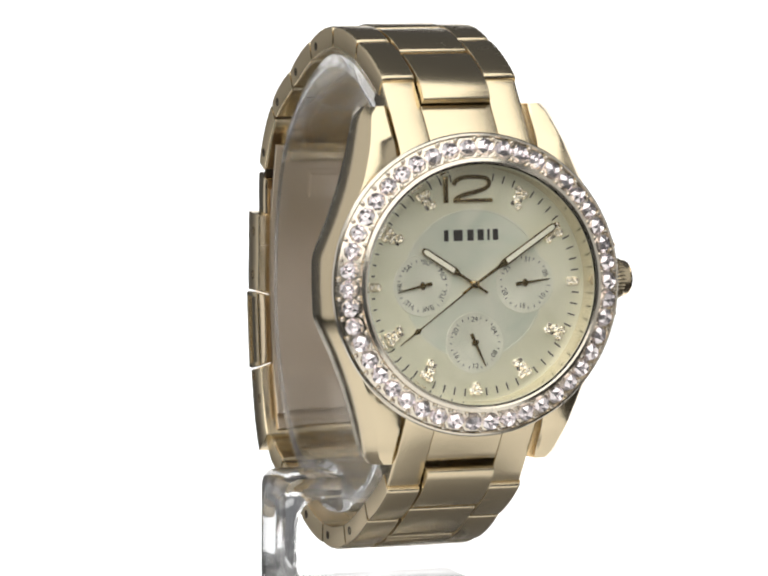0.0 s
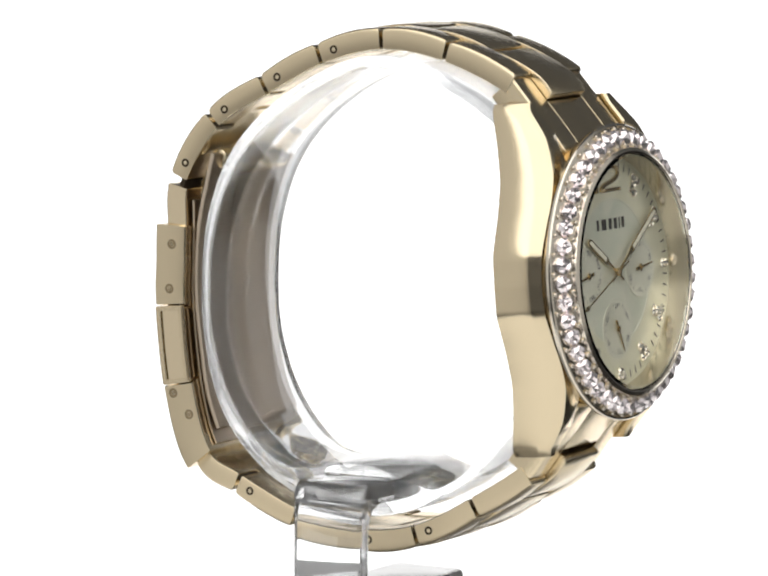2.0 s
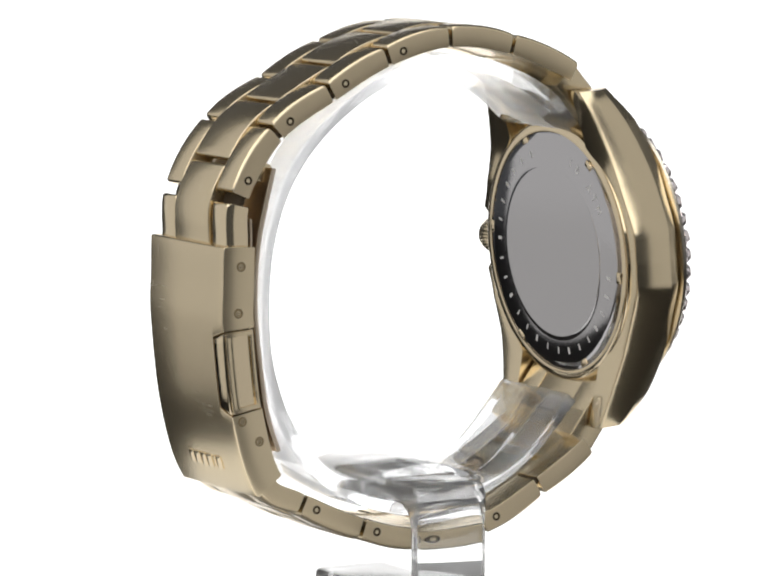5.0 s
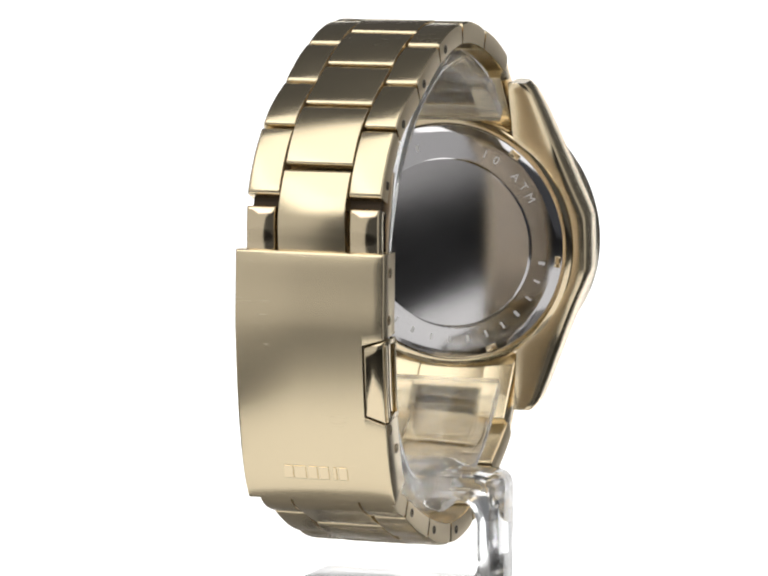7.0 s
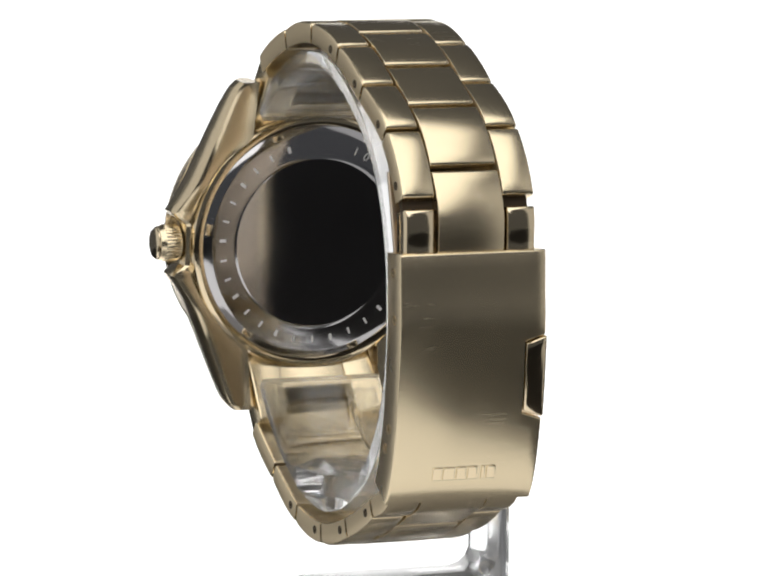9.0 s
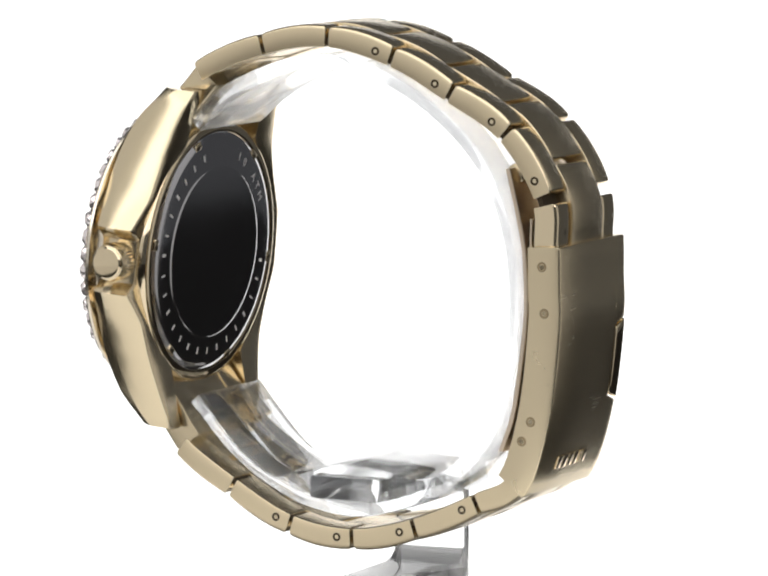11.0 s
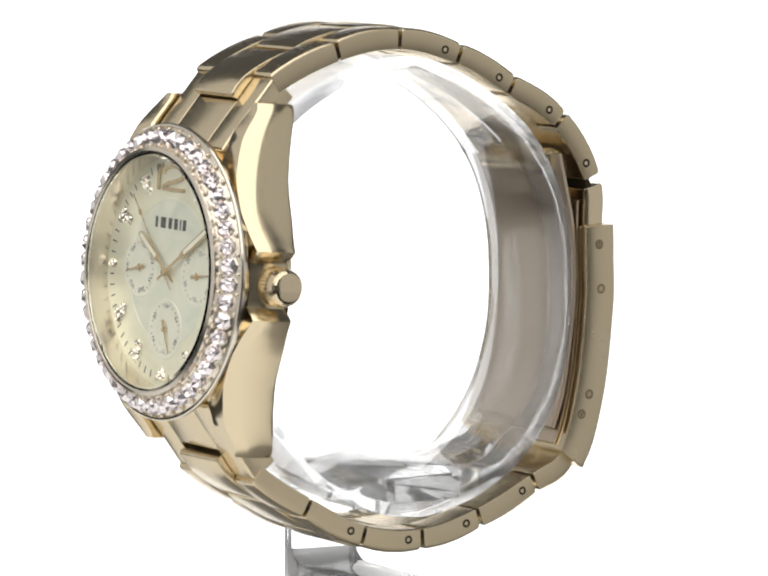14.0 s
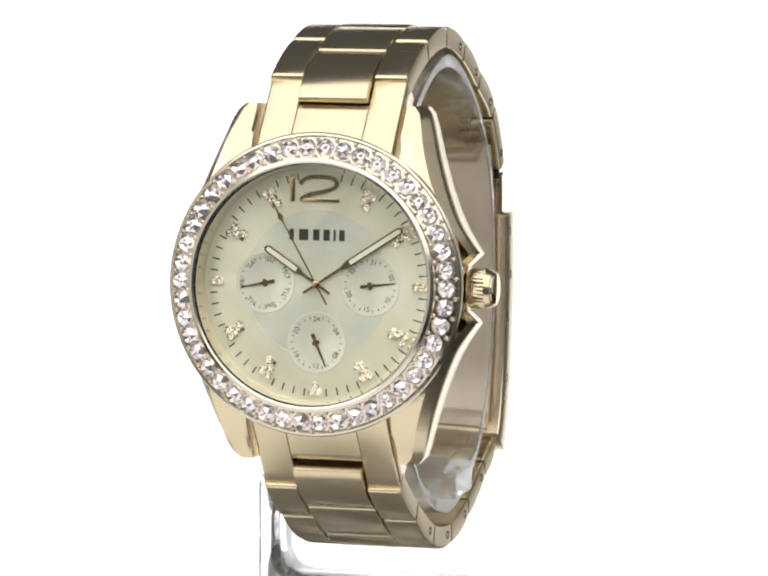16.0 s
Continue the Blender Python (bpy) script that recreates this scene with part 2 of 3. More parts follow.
band = Line([on_case(13, -2.9), on_case(18, -4.0), on_case(21.9, -6.6), *JOINTS, *CLASP, *JOINTS_LOW, on_case(-21.9, -7.1), on_case(-18, -4.2), on_case(-13, -2.9)])
HALF, MID = 9.4, 4.85
END_TOP = Line([on_case(16.4, -2.85), on_case(19, -4.7), on_case(22, -7.0), on_case(25.0, -9.3), on_case(26.2, -10.2)])
END_LOW = Line([on_case(-26.2, -11.1), on_case(-25.0, -10.1), on_case(-22, -7.6), on_case(-19, -5.05), on_case(-16.4, -2.95)])


def build_case():
    """The case with its four lugs: two side rails and a round middle."""
    v_in = [0, 3.9, 5.4, 9, 13.2, 17, 20.2, 22.0, 22.8, 23.5]
    width = [20.1, 20.0, 19.45, 17.85, 16.2, 14.9, 13.9, 13.3, 12.95, 12.1]
    front = ([0, 5, 8, 11, 13.4, 16.7, 19.7, 22.4, 23.6], [-2.8, -2.65, -2.6, -2.75, -3.2, -4.1, -5.35, -6.9, -7.8])
    back = ([0, 5, 9, 13.5, 18, 23.5], [-8.3, -8.3, -8.4, -8.7, -9.7, -11.2])
    bm = bmesh.new()
    for side in (-1, 1):
        vs = np.concatenate([np.linspace(-23.4, -8, 18), np.linspace(-7, 7, 29), np.linspace(8, 23.4, 18)])
        vs = np.sort(np.concatenate([vs, [-3.15, -2.95, 2.95, 3.15]]))
        rows = []
        for v in vs:
            a = abs(v)
            hw = np.mean([np.interp(abs(a + d), v_in, width) for d in (-0.35, 0, 0.35)])
            fr = np.mean([np.interp(abs(a + d), *front) for d in (-1, 0, 1)])
            bk = np.mean([np.interp(abs(a + d), *back) for d in (-1, 0, 1)])
            if side > 0:
                hw = min(19.2 + max(0.0, a - 2.9) * 1.15, hw + 1.75 * max(0.0, (11 - a) / 7.85) ** 2.4)
                taper = 0.9 * min(1.0, max(0.0, (8.5 - a) / 4))
                fr, bk = fr - 0.6 * taper, bk + taper
            cut = np.interp(a, [0, 8, 14, 22], [0.7, 0.9, 1.25, 1.1])
            rise = np.interp(a, [0, 8, 14, 19, 22], [1.5, 1.6, 2.2, 2.2, 1.5])
            xi = max(9.85, math.sqrt(max(0.0, 17.9 ** 2 - a * a)))
            top = min(fr + rise, -0.9)
            dip = 2.4 * min(1.0, max(0.0, (7.2 - a) / 3.2)) if side > 0 else 0.0
            sec = [(xi, bk + 0.2), (hw - 0.9, bk), (hw - 0.25, bk + 0.2), (hw, bk + 0.7), (hw, fr - 0.15), (hw - 0.12, fr + 0.12), (hw - cut, top), (hw - cut - 0.3, top + 0.05 - dip), (max(xi, hw - cut - 3.2) + 0.3, top - dip), (xi, top - 0.3 - dip)]
            rows.append([bm.verts.new((side * x, v, z)) for x, z in sec])
        for a, b in zip(rows, rows[1:]):
            for i in range(len(a)):
                j = (i + 1) % len(a)
                bm.faces.new((a[i], a[j], b[j], b[i]))
        bm.faces.new(rows[0])
        bm.faces.new(rows[-1][::-1])
    body = part("case", bm, burnished, watch, "satin gold-tone case with four lugs", 28, CASE, flank=satin)
    part("case_middle", revolve([(16.9, -8.6), (17.7, -8.65), (18.15, -8.45), (18.4, -7.9), (18.4, -1.6), (16.9, -1.6)], 96, True), polished, body, "", 30, CASE)
    return body


def build_back(body):
    back = part("case_back", revolve([(0, -9.2), *[(1.2 * k, -9.2 + 0.12 * (k / 10) ** 2) for k in range(1, 11)], (12.15, -9.02), (12.6, -8.98), (15.6, -8.88), (16.2, -8.75), (16.85, -8.45), (16.85, -7.0), (0, -7.0)], 96), steel, body, "mirror-polished steel case back with etched ring of words", 20, CASE)
    flip = Matrix.Rotation(math.pi, 4, "Y")
    for i, letter in enumerate("10 ATM"):
        if letter != " ":
            m = CASE @ Matrix.Rotation(radians(24 + 7.4 * i), 4, "Z") @ Matrix.Translation((0, 14.0, -8.94)) @ flip
            part("letter", lettering(letter, 1.7, 0.012), etched, back, "etched grey letter", 60, m)
    for i in range(22):
        a = 100 + 11.5 * i
        m = CASE @ Matrix.Rotation(radians(a), 4, "Z") @ Matrix.Translation((0, 14.0, -8.94))
        part("etched_mark", box(-0.16 - 0.14 * (i % 3 == 0), 0.16, -0.5, 0.5, -0.008, 0.008), etched, back, "", 60, m)
    for a in (38, 98, 158, 218, 278, 338):
        m = CASE @ Matrix.Rotation(radians(a), 4, "Z") @ Matrix.Translation((0, 16.3, -8.75))
        part("notch", box(-0.8, 0.8, -0.5, 0.45, -0.12, 0.12, 0.1), polished, back, "", 35, m)


def build_crown(body):
    bm = bmesh.new()
    n = 72
    rings = []
    for x, r, teeth in ((0.0, 2.45, 0), (0.25, 2.6, 1), (2.2, 2.65, 1), (2.35, 2.5, 0), (2.75, 2.45, 0), (3.05, 2.35, 0), (3.2, 2.15, 0), (3.26, 0.9, 0)):
        rings.append([bm.verts.new((x, (r - (0.16 if teeth and i % 2 else 0)) * math.cos(2 * math.pi * i / n), (r - (0.16 if teeth and i % 2 else 0)) * math.sin(2 * math.pi * i / n))) for i in range(n)])
    for a, b in zip(rings, rings[1:]):
        for i in range(n):
            j = (i + 1) % n
            bm.faces.new((a[i], a[j], b[j], b[i]))
    bm.faces.new(rings[0])
    bm.faces.new(rings[-1][::-1])
    crown = part("crown", bm, satin, watch, "fluted gold-tone winding crown", 32, CASE @ Matrix.Translation((19.5, 0, -5.0)))
    cap = revolve([(0, 3.1), (2.2, 3.1), (2.2, 3.3), (2.0, 3.5), (1.7, 3.56), (0, 3.6)], 48)
    part("crown_cap", cap, polished, crown, "polished domed cap", 30, CASE @ Matrix.Translation((19.5, 0, -5.0)) @ Matrix.Rotation(radians(90), 4, "Y"))


def gem(radius, depth, sides=8):
    """A cut stone: crown facets round a table through which the foiled, pointed bed shows."""
    bm = bmesh.new()
    ring = lambda r, h, o: [bm.verts.new((r * math.cos(2 * math.pi * (i + o) / sides), r * math.sin(2 * math.pi * (i + o) / sides), h)) for i in range(sides)]
    inner, table, girdle, low = ring(radius * 0.3, depth * 0.5, 0.5), ring(radius * 0.62, depth * 0.95, 0), ring(radius, 0.2 * depth, 0.5), ring(radius * 0.9, -depth * 0.6, 0.5)
    tip = bm.verts.new((0, 0, depth * 0.72))
    for i in range(sides):
        j = (i + 1) % sides
        bm.faces.new((tip, inner[i], inner[j]))
        bm.faces.new((inner[i], table[j], inner[j]))
        bm.faces.new((inner[i], table[i], table[j]))
        bm.faces.new((table[i], girdle[i], table[j]))
        bm.faces.new((table[j], girdle[i], girdle[j]))
        bm.faces.new((girdle[i], low[i], low[j], girdle[j]))
    bm.faces.new(low[::-1])
    return bm


def build_bezel():
    profile = [(18.3, -4.2), (18.35, -0.75), (19.4, -0.5), (19.75, -0.35), (19.8, 0.0), (19.65, 0.2), (19.4, 0.28), (19.2, 0.05), (16.6, 1.8), (16.5, 2.35), (16.05, 2.6), (15.8, 2.5), (15.65, 2.2), (15.6, 1.0), (15.25, -1.35), (17.0, -3)]
    bezel = part("bezel", revolve(profile, 128, True), pale, watch, "pale gold-tone bezel ring set with rhinestones", 30, CASE)
    rnd = random.Random(5)
    first = None
    count = 46
    for i in range(count):
        a = 2 * math.pi * (i + 0.5) / count
        turn = Matrix.Rotation(a, 4, "Z") @ Matrix.Translation((0, 17.86, 1.1)) @ Matrix.Rotation(radians(-33), 4, "X")
        tip = Matrix.Rotation(radians(rnd.uniform(-12, 12)), 4, "X") @ Matrix.Rotation(radians(rnd.uniform(-12, 12)), 4, "Y") @ Matrix.Rotation(rnd.uniform(0, 1), 4, "Z")
        m = Matrix.Scale(MM, 4) @ CASE @ turn @ tip @ Matrix.Scale(1 / MM, 4)
        if first is None:
            first = part("rhinestone", gem(1.25, 0.8), stone, bezel, "clear round rhinestone", 5)
            first.matrix_basis = m
        else:
            again("rhinestone", first, bezel, m)
    bm = bmesh.new()
    for i in range(count):
        for r, h in ((19.0, 0.4), (16.8, 1.85)):
            a = 2 * math.pi * i / count
            bmesh.ops.create_icosphere(bm, subdivisions=1, radius=0.36, matrix=Matrix.Rotation(a, 4, "Z") @ Matrix.Translation((0, r, h)))
    part("bead_setting", bm, pale, bezel, "tiny metal beads that hold the stones", 80, CASE)
    return bezel


def twelve():
    """The numeral 12: a plain bar, and a wide two drawn as one stroke."""
    bm = box(-3.95, -3.3, 10.65, 14.1, 0, 0.25, 0.06)
    pts = [(-2.55, 12.95), (-2.2, 13.5), (-1.2, 13.9), (0.4, 13.95), (1.9, 13.75), (2.35, 13.1), (1.9, 12.5), (0.6, 12.05), (-1.2, 11.65), (-2.2, 11.2), (-2.35, 10.9)]
    p = smooth_line(pts, 5)
    t = np.gradient(p, axis=0)
    t /= np.linalg.norm(t, axis=1)[:, None]
    n = np.stack([-t[:, 1], t[:, 0]], 1) * 0.27
    low, high = [], []
    for h, rows in ((0.0, low), (0.25, high)):
        for a, b in zip(p + n, p - n):
            rows.append((bm.verts.new((*a, h)), bm.verts.new((*b, h))))
    for g in (low, high):
        for (a, b), (c, d) in zip(g, g[1:]):
            bm.faces.new((a, b, d, c))
    for k in (0, 1):
        for i in range(len(low) - 1):
            bm.faces.new((low[i][k], low[i + 1][k], high[i + 1][k], high[i][k]))
    for i in (0, -1):
        bm.faces.new((*low[i], *high[i][::-1]))
    return box(-2.62, 2.75, 10.65, 11.15, 0, 0.25, 0.06, bm)


def build_dial():
    FACE = -1.3
    dial = part("dial", revolve([(0, FACE - 0.5), (15.6, FACE - 0.5), (15.6, FACE), (9.75, FACE), (9.65, FACE - 0.06), (0, FACE - 0.06)], 96), dial_outer, watch, "champagne mother-of-pearl dial", 20)
    dial.matrix_basis = Matrix.Scale(MM, 4) @ CASE @ Matrix.Scale(1 / MM, 4)
    part("dial_centre", cylinder(9.6, FACE - 0.1, FACE - 0.02, 96), dial_inner, dial, "pale greenish pearl disc in the dial", 35)
    part("centre_ring", revolve([(9.55, FACE - 0.05), (9.6, FACE + 0.03), (9.75, FACE + 0.03), (9.8, FACE - 0.05)], 96, True), dial_sub, dial, "thin pale edge of the centre disc", 35)
    # minute marks
    mark = None
    for i in range(60):
        if i % 5 == 0 or i in (59, 1):
            continue
        m = Matrix.Scale(MM, 4) @ Matrix.Rotation(-2 * math.pi * i / 60, 4, "Z") @ Matrix.Translation((0, 14.1, FACE)) @ Matrix.Scale(1 / MM, 4)
        if mark is None:
            mark = part("minute_mark", box(-0.09, 0.09, -0.5, 0.5, 0.0, 0.03), ink, dial)
            mark.matrix_basis = m
        else:
            again("minute_mark", mark, dial, m)
    # hour stones
    small = None
    for hour in range(1, 12):
        spots = [(-0.5, 13.6), (0.5, 13.5), (-0.25, 12.65), (0.4, 11.8)] if hour % 3 else [(-0.4, 13.9), (0.4, 13.9), (0, 13.2)]
        if hour in (3, 9):
            spots = [(0, 14.0), (0, 13.2)]
        bm = box(-0.6, 0.6, spots[-1][1] - 0.3, 14.3, 0, 0.08, 0.03) if hour % 3 == 0 else box(-0.6, 0.7, 11.5, 13.95, 0, 0.06, 0.03)
        turn = Matrix.Rotation(-2 * math.pi * hour / 12, 4, "Z")
        marker = part("hour_marker", bm, pale, dial, "gilt hour marker set with tiny stones", 35, turn @ Matrix.Translation((0, 0, FACE)))
        for x, y in spots:
            m = Matrix.Scale(MM, 4) @ turn @ Matrix.Translation((x, y, FACE + 0.16)) @ Matrix.Rotation(hour + x, 4, "Z") @ Matrix.Scale(1 / MM, 4)
            if small is None:
                small = part("stone", gem(0.64, 0.36, 6), stone_gold, marker, "", 5)
                small.matrix_basis = m
            else:
                again("stone", small, marker, m)
    part("numeral", twelve(), brass, dial, "raised gilt numeral twelve", 40, Matrix.Translation((0, 0, FACE)))
    # maker's name as six plain dark shapes
    for x, w in ((-3.95, 0.6), (-2.65, 1.25), (-0.75, 0.85), (0.65, 0.85), (2.0, 0.32), (2.75, 0.75)):
        part("name_mark", box(x, x + w, -0.72, 0.72, 0, 0.02), ink, dial, "", 35, Matrix.Translation((0, 6.4, FACE)))
    # three small dials
    days = ["SU", "MO", "TU", "WE", "TH", "FR", "SA"]
    for name, x, y, words, first_angle, hand in (("day", -7.05, 0.0, days, 12, -102), ("date", 7.05, 0.0, ["31", "05", "10", "15", "20", "25"], 8, 83), ("hour", 0.0, -7.6, ["24", "04", "08", "12", "16", "20"], 0, 156)):
        sub = part("subdial", revolve([(0, 0.02), (3.6, 0.02), (3.75, 0.05), (3.95, 0.05), (4.0, 0.0), (4.0, -0.15), (0, -0.15)], 64), dial_sub, dial, "small pearl sub-dial", 20)
        sub.matrix_basis = Matrix.Translation((x * MM, y * MM, FACE * MM))
        for i, word in enumerate(words):
            a = first_angle + 360 * i / len(words)
            flip = 180 if 95 < a % 360 < 265 else 0
            part("sub_numeral", lettering(word, 0.95, 0.006), ink, sub, "", 60, Matrix.Rotation(radians(-a), 4, "Z") @ Matrix.Translation((0, 3.05, 0.032)) @ Matrix.Rotation(radians(flip), 4, "Z"))
            for k in (1, 2, 3):
                b = a + 360 / len(words) * k / 4
                part("sub_mark", box(-0.05, 0.05, -0.16, 0.16, 0, 0.014), ink, sub, "", 60, Matrix.Rotation(radians(-b), 4, "Z") @ Matrix.Translation((0, 3.3, 0.024)))
        arm = plate([(-0.22, -1.3), (0.22, -1.3), (0.26, -0.7), (0.18, -0.4), (0.5, -0.15), (0.5, 0.15), (0.18, 0.4), (0.07, 3.4), (-0.07, 3.4), (-0.18, 0.4), (-0.5, 0.15), (-0.5, -0.15), (-0.18, -0.4), (-0.26, -0.7)], 0.16, 0.24)
        h = part("sub_hand", arm, brass, sub, "thin gilt pointer", 35, Matrix.Rotation(radians(-hand), 4, "Z"))
        part("hub", cylinder(0.2, 0.0, 0.34, 16), brass, h, "", 35)
    return dial


def hand_shape(length, tail, width):
    """A baton hand with a tail: a frame round a pale filling."""
    w = width
    return plate([(-0.16, -tail), (0.16, -tail), (0.2, length * 0.28), (w, length * 0.36), (w, length - 0.5), (w * 0.5, length), (-w * 0.5, length), (-w, length - 0.5), (-w, length * 0.36), (-0.2, length * 0.28)], 0, 0.1)


def build_pointers():
    for name, length, angle, h in (("hour_hand", 8.5, -56.5, -0.95), ("minute_hand", 13.6, 56.6, -0.75)):
        m = CASE @ Matrix.Translation((0, 0, h)) @ Matrix.Rotation(radians(-angle), 4, "Z")
        hand = part(name, hand_shape(length, 2.1, 0.5), brass, watch, "gilt baton hand with pale filling", 35, m)
        w = 0.3
        part("filling", plate([(-w, length * 0.39), (w, length * 0.39), (w, length - 0.65), (w * 0.6, length - 0.3), (-w * 0.6, length - 0.3), (-w, length - 0.65)], 0.1, 0.13), lume, hand, "pale luminous strip", 35, m)
    part("hand_cap", cylinder(0.55, -1.0, -0.38, 24, 0.1), brass, watch, "", 35, CASE)
    bm = plate([(-0.1, -3.0), (0.1, -3.0), (0.11, 0), (0.09, 9.4), (0.4, 9.9), (0.13, 10.6), (0.06, 13.0), (-0.06, 13.0), (-0.13, 10.6), (-0.4, 9.9), (-0.09, 9.4), (-0.11, 0)], 0, 0.08)
    return part("second_hand", bm, brass, watch, "thin gilt second hand with a bead")


def build_glass():
    glass = part("watch_glass", revolve([(0, 1.6), (15.55, 1.6), (15.55, 2.3), (15.3, 2.5), (10, 2.66), (0, 2.75)], 96), crystal, watch, "clear slightly domed mineral glass", 20, CASE)
    glass.visible_shadow = False


def pin_at(line, s, side, off, parent, size=0.5):
    q, n = line.at(s)
    q = q + n * off
    m = Matrix.Translation((side * 0.0, q[0], q[1])) @ Matrix.Rotation(radians(90), 4, "Y")
    x = side * HALF
    # Dark ring on the flank: its colour gives the shade round the pin.
    part("gap_shade", revolve([(size * 0.55, x - side * 0.25), (size * 0.62, x + side * 0.02), (size * 1.15, x + side * 0.03), (size * 1.2, x - side * 0.2)], 20, True), gap_shade_metal, parent, "", 60, m)
    part("pin", cylinder(size * 0.5, min(x - side * 0.3, x - side * 0.02), max(x - side * 0.3, x - side * 0.02), 14), pin_metal, parent, "", 60, m)


def build_bracelet():
    tops = [band.near(q) for q in JOINTS]
    lows = [band.near(q) for q in JOINTS_LOW]
    c0, c1 = band.near(CLASP[0]) - 4.7, band.near(CLASP[-1])
    end = band.s[-1]
    gap = 0.3
    # end links between the lugs
    for line, first in ((END_TOP, True), (END_LOW, False)):
        a, b = 0.0, line.s[-1]
        e = part("end_link", slab(line, -HALF + 0.1, -MID, a, b, -3.2, 0.95, 0.35, soft_x=(1, 0.3)), satin, watch, "polished gold-tone end link between the lugs")
        part("side_piece", slab(line, MID, HALF - 0.1, a, b, -3.2, 0.95, 0.35, soft_x=(0.3, 1)), satin, e)
        lo, hi = (a, b - 4.3) if first else (a + 4.5, b)
        part("middle_piece", slab(line, -MID + 0.06, MID - 0.06, lo, hi, -3.1, 0.94, 0.2, soft_x=(0.5, 0.5)), satin, e)
    # outer pieces
    spans = [(a + gap, b - gap) for a, b in zip(tops[:6], tops[1:7])]
    low_all = [c1] + lows
    spans_low = [(a + gap, b - gap) for a, b in zip(low_all, low_all[1:])]
    for k, (a, b) in enumerate(spans + spans_low):
        for side in (-1, 1):
            x0, x1 = sorted((side * MID, side * HALF))
            o = part("outer_link", slab(band, x0 + 0.03, x1 - 0.03, a, b, -1.45, 1.68, 0.5, soft_x=(0.3, 1) if side > 0 else (1, 0.3), arch=0.2, ends=0.5), brushed, watch, "brushed gold-tone outer bracelet link", flank=matt)
            top = k < len(spans)
            if top and k >= 2:
                pin_at(band, b - 2.2, side, -0.15, o)
            if not top and 1 <= k - len(spans) <= 4:
                pin_at(band, a + 2.0, side, -0.1, o)
    # last short pieces, which slip into the clasp
    for side in (-1, 1):
        x0, x1 = sorted((side * (MID + 0.3), side * (HALF - 0.2)))
        part("outer_link", slab(band, x0, x1, tops[6] + 1.1, c0 + 1.5, -1.9, 1.5, 0.45), polished, watch, "polished short link beside the clasp")
    # middle pieces, set half a link off
    mids = [tops[0] - 3.6] + [t - 4.1 for t in tops[1:7]] + [c0 + 1.5]
    mids_low = [c1 - 1.0] + [t + 4.1 for t in lows[:-1]] + [lows[-1] + 3.6]
    for line in (mids, mids_low):
        for a, b in zip(line, line[1:]):
            part("middle_link", slab(band, -MID + 0.2, MID - 0.2, a + 0.4, b - 0.4, -1.3, 1.76, 0.5, soft_x=(0.3, 0.3), arch=0.2, ends=0.4), brushed, watch, "brushed gold-tone middle bracelet link")
    # hinge knuckles deep inside the joints, coloured near black to shade the gaps
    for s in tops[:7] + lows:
        part("hinge", slab(band, -HALF + 0.45, HALF - 0.45, s - 1.3, s + 1.3, -1.1, -0.3, 0.2, ns=2), gap_shade_metal, watch)
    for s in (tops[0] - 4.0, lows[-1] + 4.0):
        part("hinge", slab(band, -MID - 0.3, MID + 0.3, s - 2.2, s + 2.2, -2.2, -1.0, 0.2, ns=2), gap_shade_metal, watch)
    return c0, c1


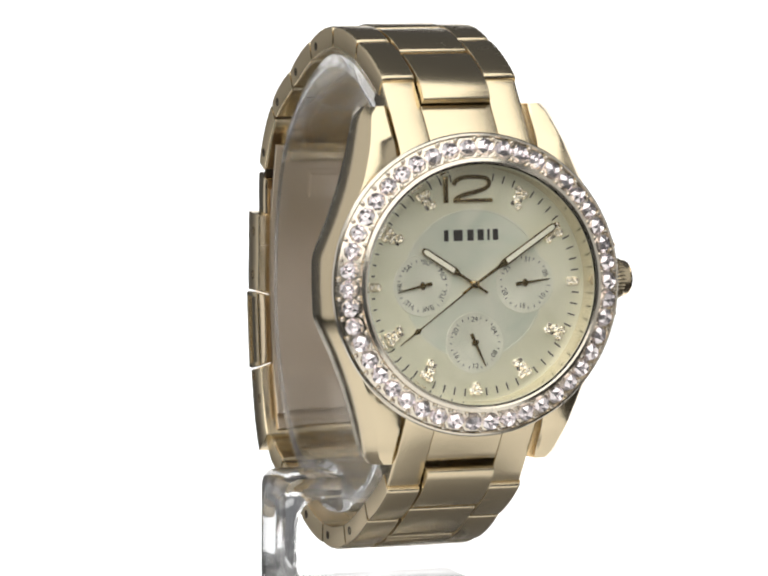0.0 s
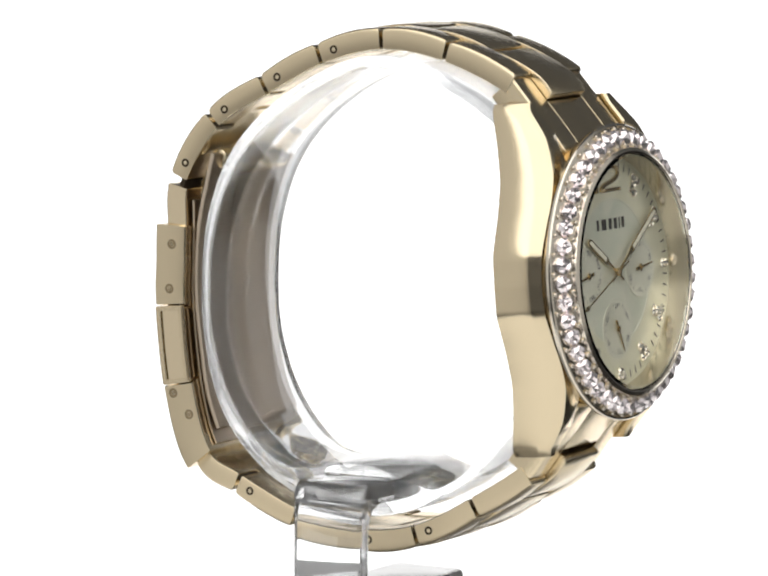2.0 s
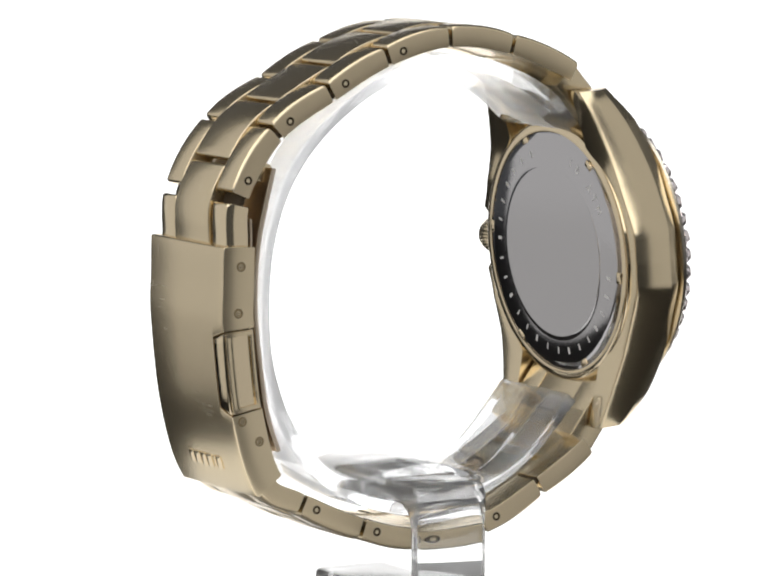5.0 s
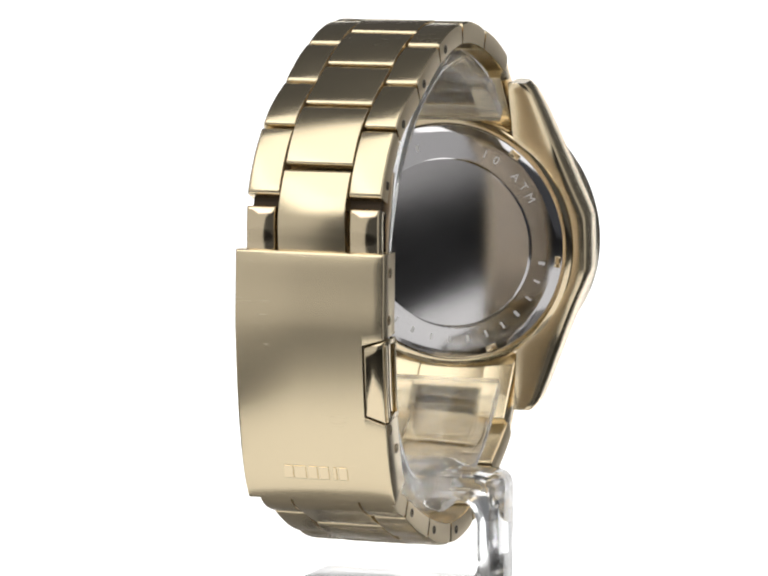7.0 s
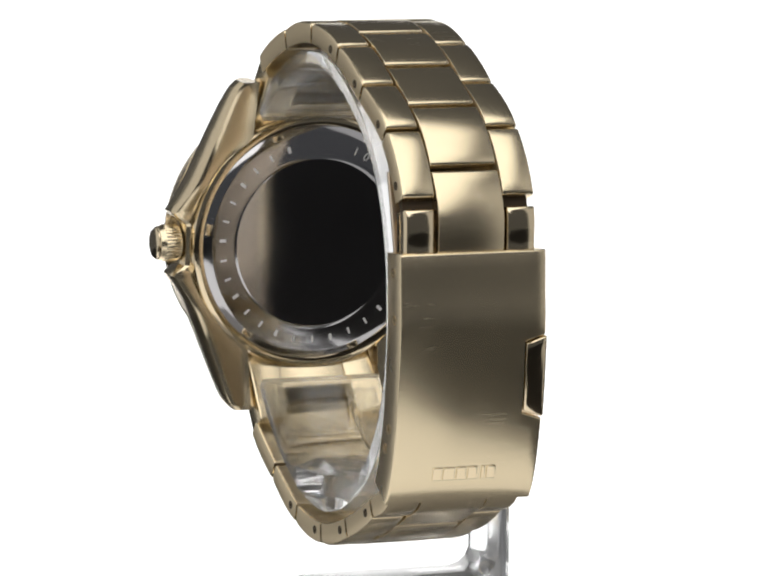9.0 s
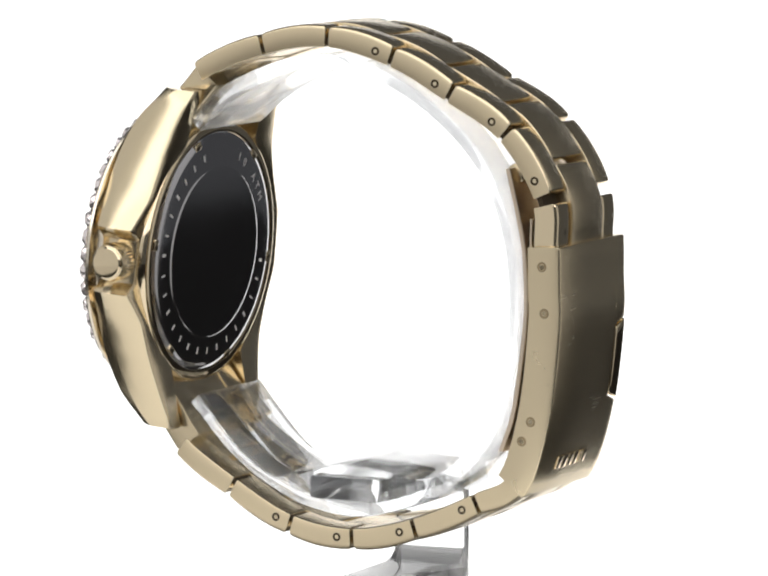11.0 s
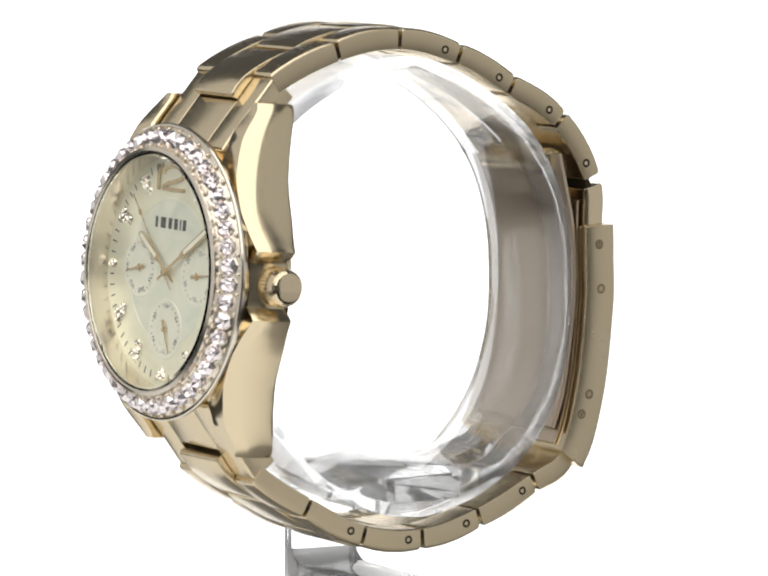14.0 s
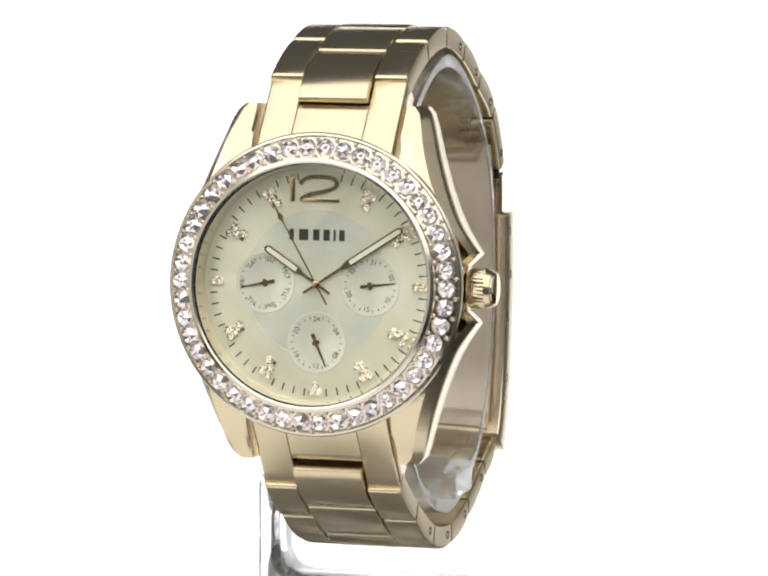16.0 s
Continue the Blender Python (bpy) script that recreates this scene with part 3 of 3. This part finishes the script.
def build_clasp(c0, c1):
    W = 10.35
    b0, b1 = band.near(up([(29.0, -4.6)])[0]), band.near(up([(27.9, -15.6)])[0])
    lo, hi = -2.3, 2.5
    c0, c1 = c0 - 0.4, c1 + 0.3
    bm = slab(band, -7.4, W, c0, c1, lo, hi, 0.35, soft_x=(0.0, 1), ns=20)
    slab(band, -W, -7.4, c0, b0 - 0.25, lo, hi, 0.35, 0, 0.9, ns=10, soft_x=(1, 0), soft_s=(1, 0.4), bm=bm)
    slab(band, -W, -7.4, b1 + 0.25, c1, lo, hi, 0.35, -0.9, 0, ns=8, soft_x=(1, 0), soft_s=(0.4, 1), bm=bm)
    clasp = part("clasp", bm, brushed, watch, "broad brushed gold-tone folding clasp", flank=clasp_side)
    part("button", slab(band, -W - 0.02, -7.62, b0, b1, lo + 0.2, hi + 0.12, 0.3, 0.9, -0.9, ns=8), polished, clasp, "polished push button in the clasp's side")
    bm = slab(band, -W - 0.28, -W, b0 + 0.1, b0 + 0.65, lo + 0.4, hi - 0.25, 0.1, ns=2)
    slab(band, -W - 0.28, -W, b1 - 0.65, b1 - 0.1, lo + 0.4, hi - 0.25, 0.1, ns=2, bm=bm)
    slab(band, -W - 0.28, -W, b0 + 0.6, b1 - 0.6, lo + 0.4, lo + 0.95, 0.1, ns=8, bm=bm)
    slab(band, -W - 0.28, -W, b0 + 0.6, b1 - 0.6, hi - 0.95, hi - 0.25, 0.1, ns=8, bm=bm)
    part("button_rim", bm, satin, clasp, "raised rim round the push button")
    for side in (-1, 1):
        for z, y in ((3.9, 28.4), (-2.3, 28.8), (-16.9, 26.9), (-19.6, 25.6)):
            if side < 0 and z == -16.9:
                z, y = -14.6 - 2.2, 28.2
            q = np.array((y, z + LIFT))
            m = Matrix.Translation((0, *q)) @ Matrix.Rotation(radians(90), 4, "Y")
            x = side * W
            # Brown ring round each clasp pin, shade put into its colour.
            part("gap_shade", revolve([(0.34, x - side * 0.2), (0.4, x + side * 0.03), (0.68, x + side * 0.035), (0.72, x - side * 0.2)], 18, True), engraved, clasp, "", 60, m)
            part("pin", cylinder(0.37, min(x, x - side * 0.2), max(x, x - side * 0.2), 12), pin_metal, clasp, "", 60, m)
    # pressed maker's name as six plain shapes
    s = band.near(up([(25.3, -22.2)])[0])
    for x, w in ((4.0, 1.3), (2.2, 1.6), (0.6, 1.3), (-1.0, 1.3), (-2.1, 0.45), (-3.6, 1.2)):
        part("name_mark", slab(band, x - 0.8, x - 0.8 + w, s - 0.85, s + 0.85, hi - 0.2, hi + 0.17, 0.1, ns=2), polished, clasp, "shallow pressed mark")
    # folding blades on the inside
    t6 = band.near(JOINTS[6])
    fold = Line(up([(22.6, 16.6), (23.75, 12), (24.9, 6.7), (25.35, 1.4), (25.3, -3.9), (24.5, -10.6), (23.5, -16.6), (21.8, -21.4)]))
    part("blade", slab(fold, -8.9, 8.9, 0, fold.s[-1], -0.32, 0.32, 0.12, ns=24), blade_metal, clasp, "smooth gold-tone folding blade")
    part("blade", slab(band, -8.6, 8.6, t6 + 3.0, c1 - 1.0, -2.78, -2.42, 0.1, ns=20), blade_metal, clasp, "smooth gold-tone folding blade")
    q = up([(22.9, 15.8)])[0]
    part("barrel", cylinder(1.4, -7.0, 7.0, 24, 0.3), satin, clasp, "", 35, Matrix.Translation((0, *q)) @ Matrix.Rotation(radians(90), 4, "Y"))
    part("stop", slab(fold, -3.6, 3.6, 4.0, 7.6, -0.55, -0.3, 0.1, ns=2), blade_metal, clasp, "small raised plate on the blade")


body = build_case()
build_back(body)
build_crown(body)
build_bezel()
build_dial()
second_hand = build_pointers()
build_glass()
build_clasp(*build_bracelet())


# ---- the clear stand ----
def build_stand():
    stand = tagged(new("display_stand"), "clear acrylic watch stand with a C-shaped cuff on a bent strip", "watch stand")
    outer = up([(-25.4, 21.0), (-21.5, 25.3), (-17, 27.9), (-10.4, 30.3), (-4, 31.0), (2.1, 30.0), (10, 26.1), (17, 20.6), (21.6, 14), (24.1, 6), (24.7, -2), (24.3, -9), (22.6, -16.2), (19.6, -21.8), (15.3, -26.1), (11, -28.8), (6.6, -30.6), (0, -31.9), (-6.7, -31.1), (-11.4, -29.4), (-16, -26.9), (-20.4, -23.4), (-25.6, -17.8)])
    inner = up([(-24.2, 19.9), (-20.6, 23.0), (-16.4, 25.6), (-10.2, 28.3), (-4.2, 29.2), (1.4, 28.3), (9, 24.7), (15.6, 19.4), (20.0, 13.2), (22.4, 5.6), (23.0, -2), (22.6, -8.6), (21.0, -14.4), (19.0, -18.4), (16.4, -21.9), (13.2, -24.8), (9.4, -26.0), (6, -25.5), (2, -24.9), (-2.7, -24.8), (-7.3, -26.1), (-11.3, -27.1), (-14, -26.6), (-18.0, -23.8), (-24.3, -16.6)])
    outline = [tuple(q) for q in smooth_line(outer, 6)] + [tuple(q) for q in smooth_line(inner, 6)[::-1]]
    lo, hi, top, low = -6.1, 4.9, -26.3, -29.4
    slot = [(y + (0.1 if y > 0 else -0.1), z + LIFT) for y, z in ((lo + 0.6, low - 0.1), (hi - 0.6, low - 0.1), (hi - 0.15, low + 0.1), (hi, low + 0.6), (hi, top - 0.6), (hi - 0.15, top - 0.1), (hi - 0.6, top + 0.1), (lo + 0.6, top + 0.1), (lo + 0.15, top - 0.1), (lo, top - 0.6), (lo, low + 0.6), (lo + 0.15, low + 0.1))]
    part("cuff", pierced(outline, slot, -8.5, 9.3, 0.25), acrylic, stand, "clear C-shaped cuff")
    # bent strip: arm, post and foot in one piece
    line = [(11.0, top), (0, top), (-10, top), (-14.6, top), (-15.6, top - 0.3), (-16.3, top - 1.0), (-16.6, top - 2.0), (-16.6, -32), (-16.6, -40), (-16.6, -47.0), (-16.4, -47.6), (-15.8, -48), (-8, -48), (2, -48), (9.9, -48), (10.9, -47.7), (11.4, -46.9),
            (11.4, -42.4), (11.2, -41.8), (10.6, -41.4), (0, -41.4), (-11.6, -41.4), (-13.0, -41.0), (-14.0, -40.2), (-14.6, -38.9), (-14.6, -36), (-14.6, -32.9), (-14.3, -31.4), (-13.5, -30.2), (-12.2, low - 0.15), (-11.0, low), (0, low), (11.0, low)]
    bm = prism([(a, max(b + LIFT, 0.0)) for a, b in line], lo, hi, 0.6)
    part("bent_strip", bm, acrylic_strip, stand, "clear bent strip that forms arm, post and foot", 35, Matrix(((0, 1, 0, 0), (1, 0, 0, 0), (0, 0, 1, 0), (0, 0, 0, 1))))
    return stand


stand = build_stand()


def build_turntable():
    # Unseen disc, added in grey so the lower links mirror something darker.
    table = part("turntable", cylinder(38, -4, -0.05, 96, 0.5), turntable_grey, None, "", 30)
    return tagged(table, "low round grey turntable under the clear stand, unseen, added to darken reflections", "turntable")


turntable = build_turntable()


# ---- what moves: watch and stand turn together, the second hand steps on ----
def lag(t):
    """The turntable runs a little late in the middle of its turn, in degrees."""
    return 0.6 * math.sin(math.pi * (t - 3) / 10) ** 2 if 3 < t < 13 else 0.0


def motions():
    turn = [(0.5 * i, radians(TURN_0 + TURN_RATE * 0.5 * i - lag(0.5 * i))) for i in range(33)]
    walk(watch, [(t, AXIS @ Matrix.Rotation(a, 4, "Z") @ Matrix.Translation((OFF_X * MM, 0, 0))) for t, a in turn])
    walk(stand, [(t, AXIS @ Matrix.Rotation(a, 4, "Z")) for t, a in turn])
    walk(turntable, [(t, AXIS @ Matrix.Rotation(a, 4, "Z")) for t, a in turn])
    seat = Matrix.Translation((CASE.translation * MM)) @ CASE.to_3x3().to_4x4() @ Matrix.Translation((0, 0, -0.55 * MM))
    steps = [(0.0, 0)]
    for k in range(16):
        steps += [(k + 0.2, k), (k + 0.27, k + 1)]
    steps.append((16.0, 16))
    walk(second_hand, [(t, seat @ Matrix.Rotation(radians(-(234.0 + 6.0 * k)), 4, "Z")) for t, k in steps])


motions()
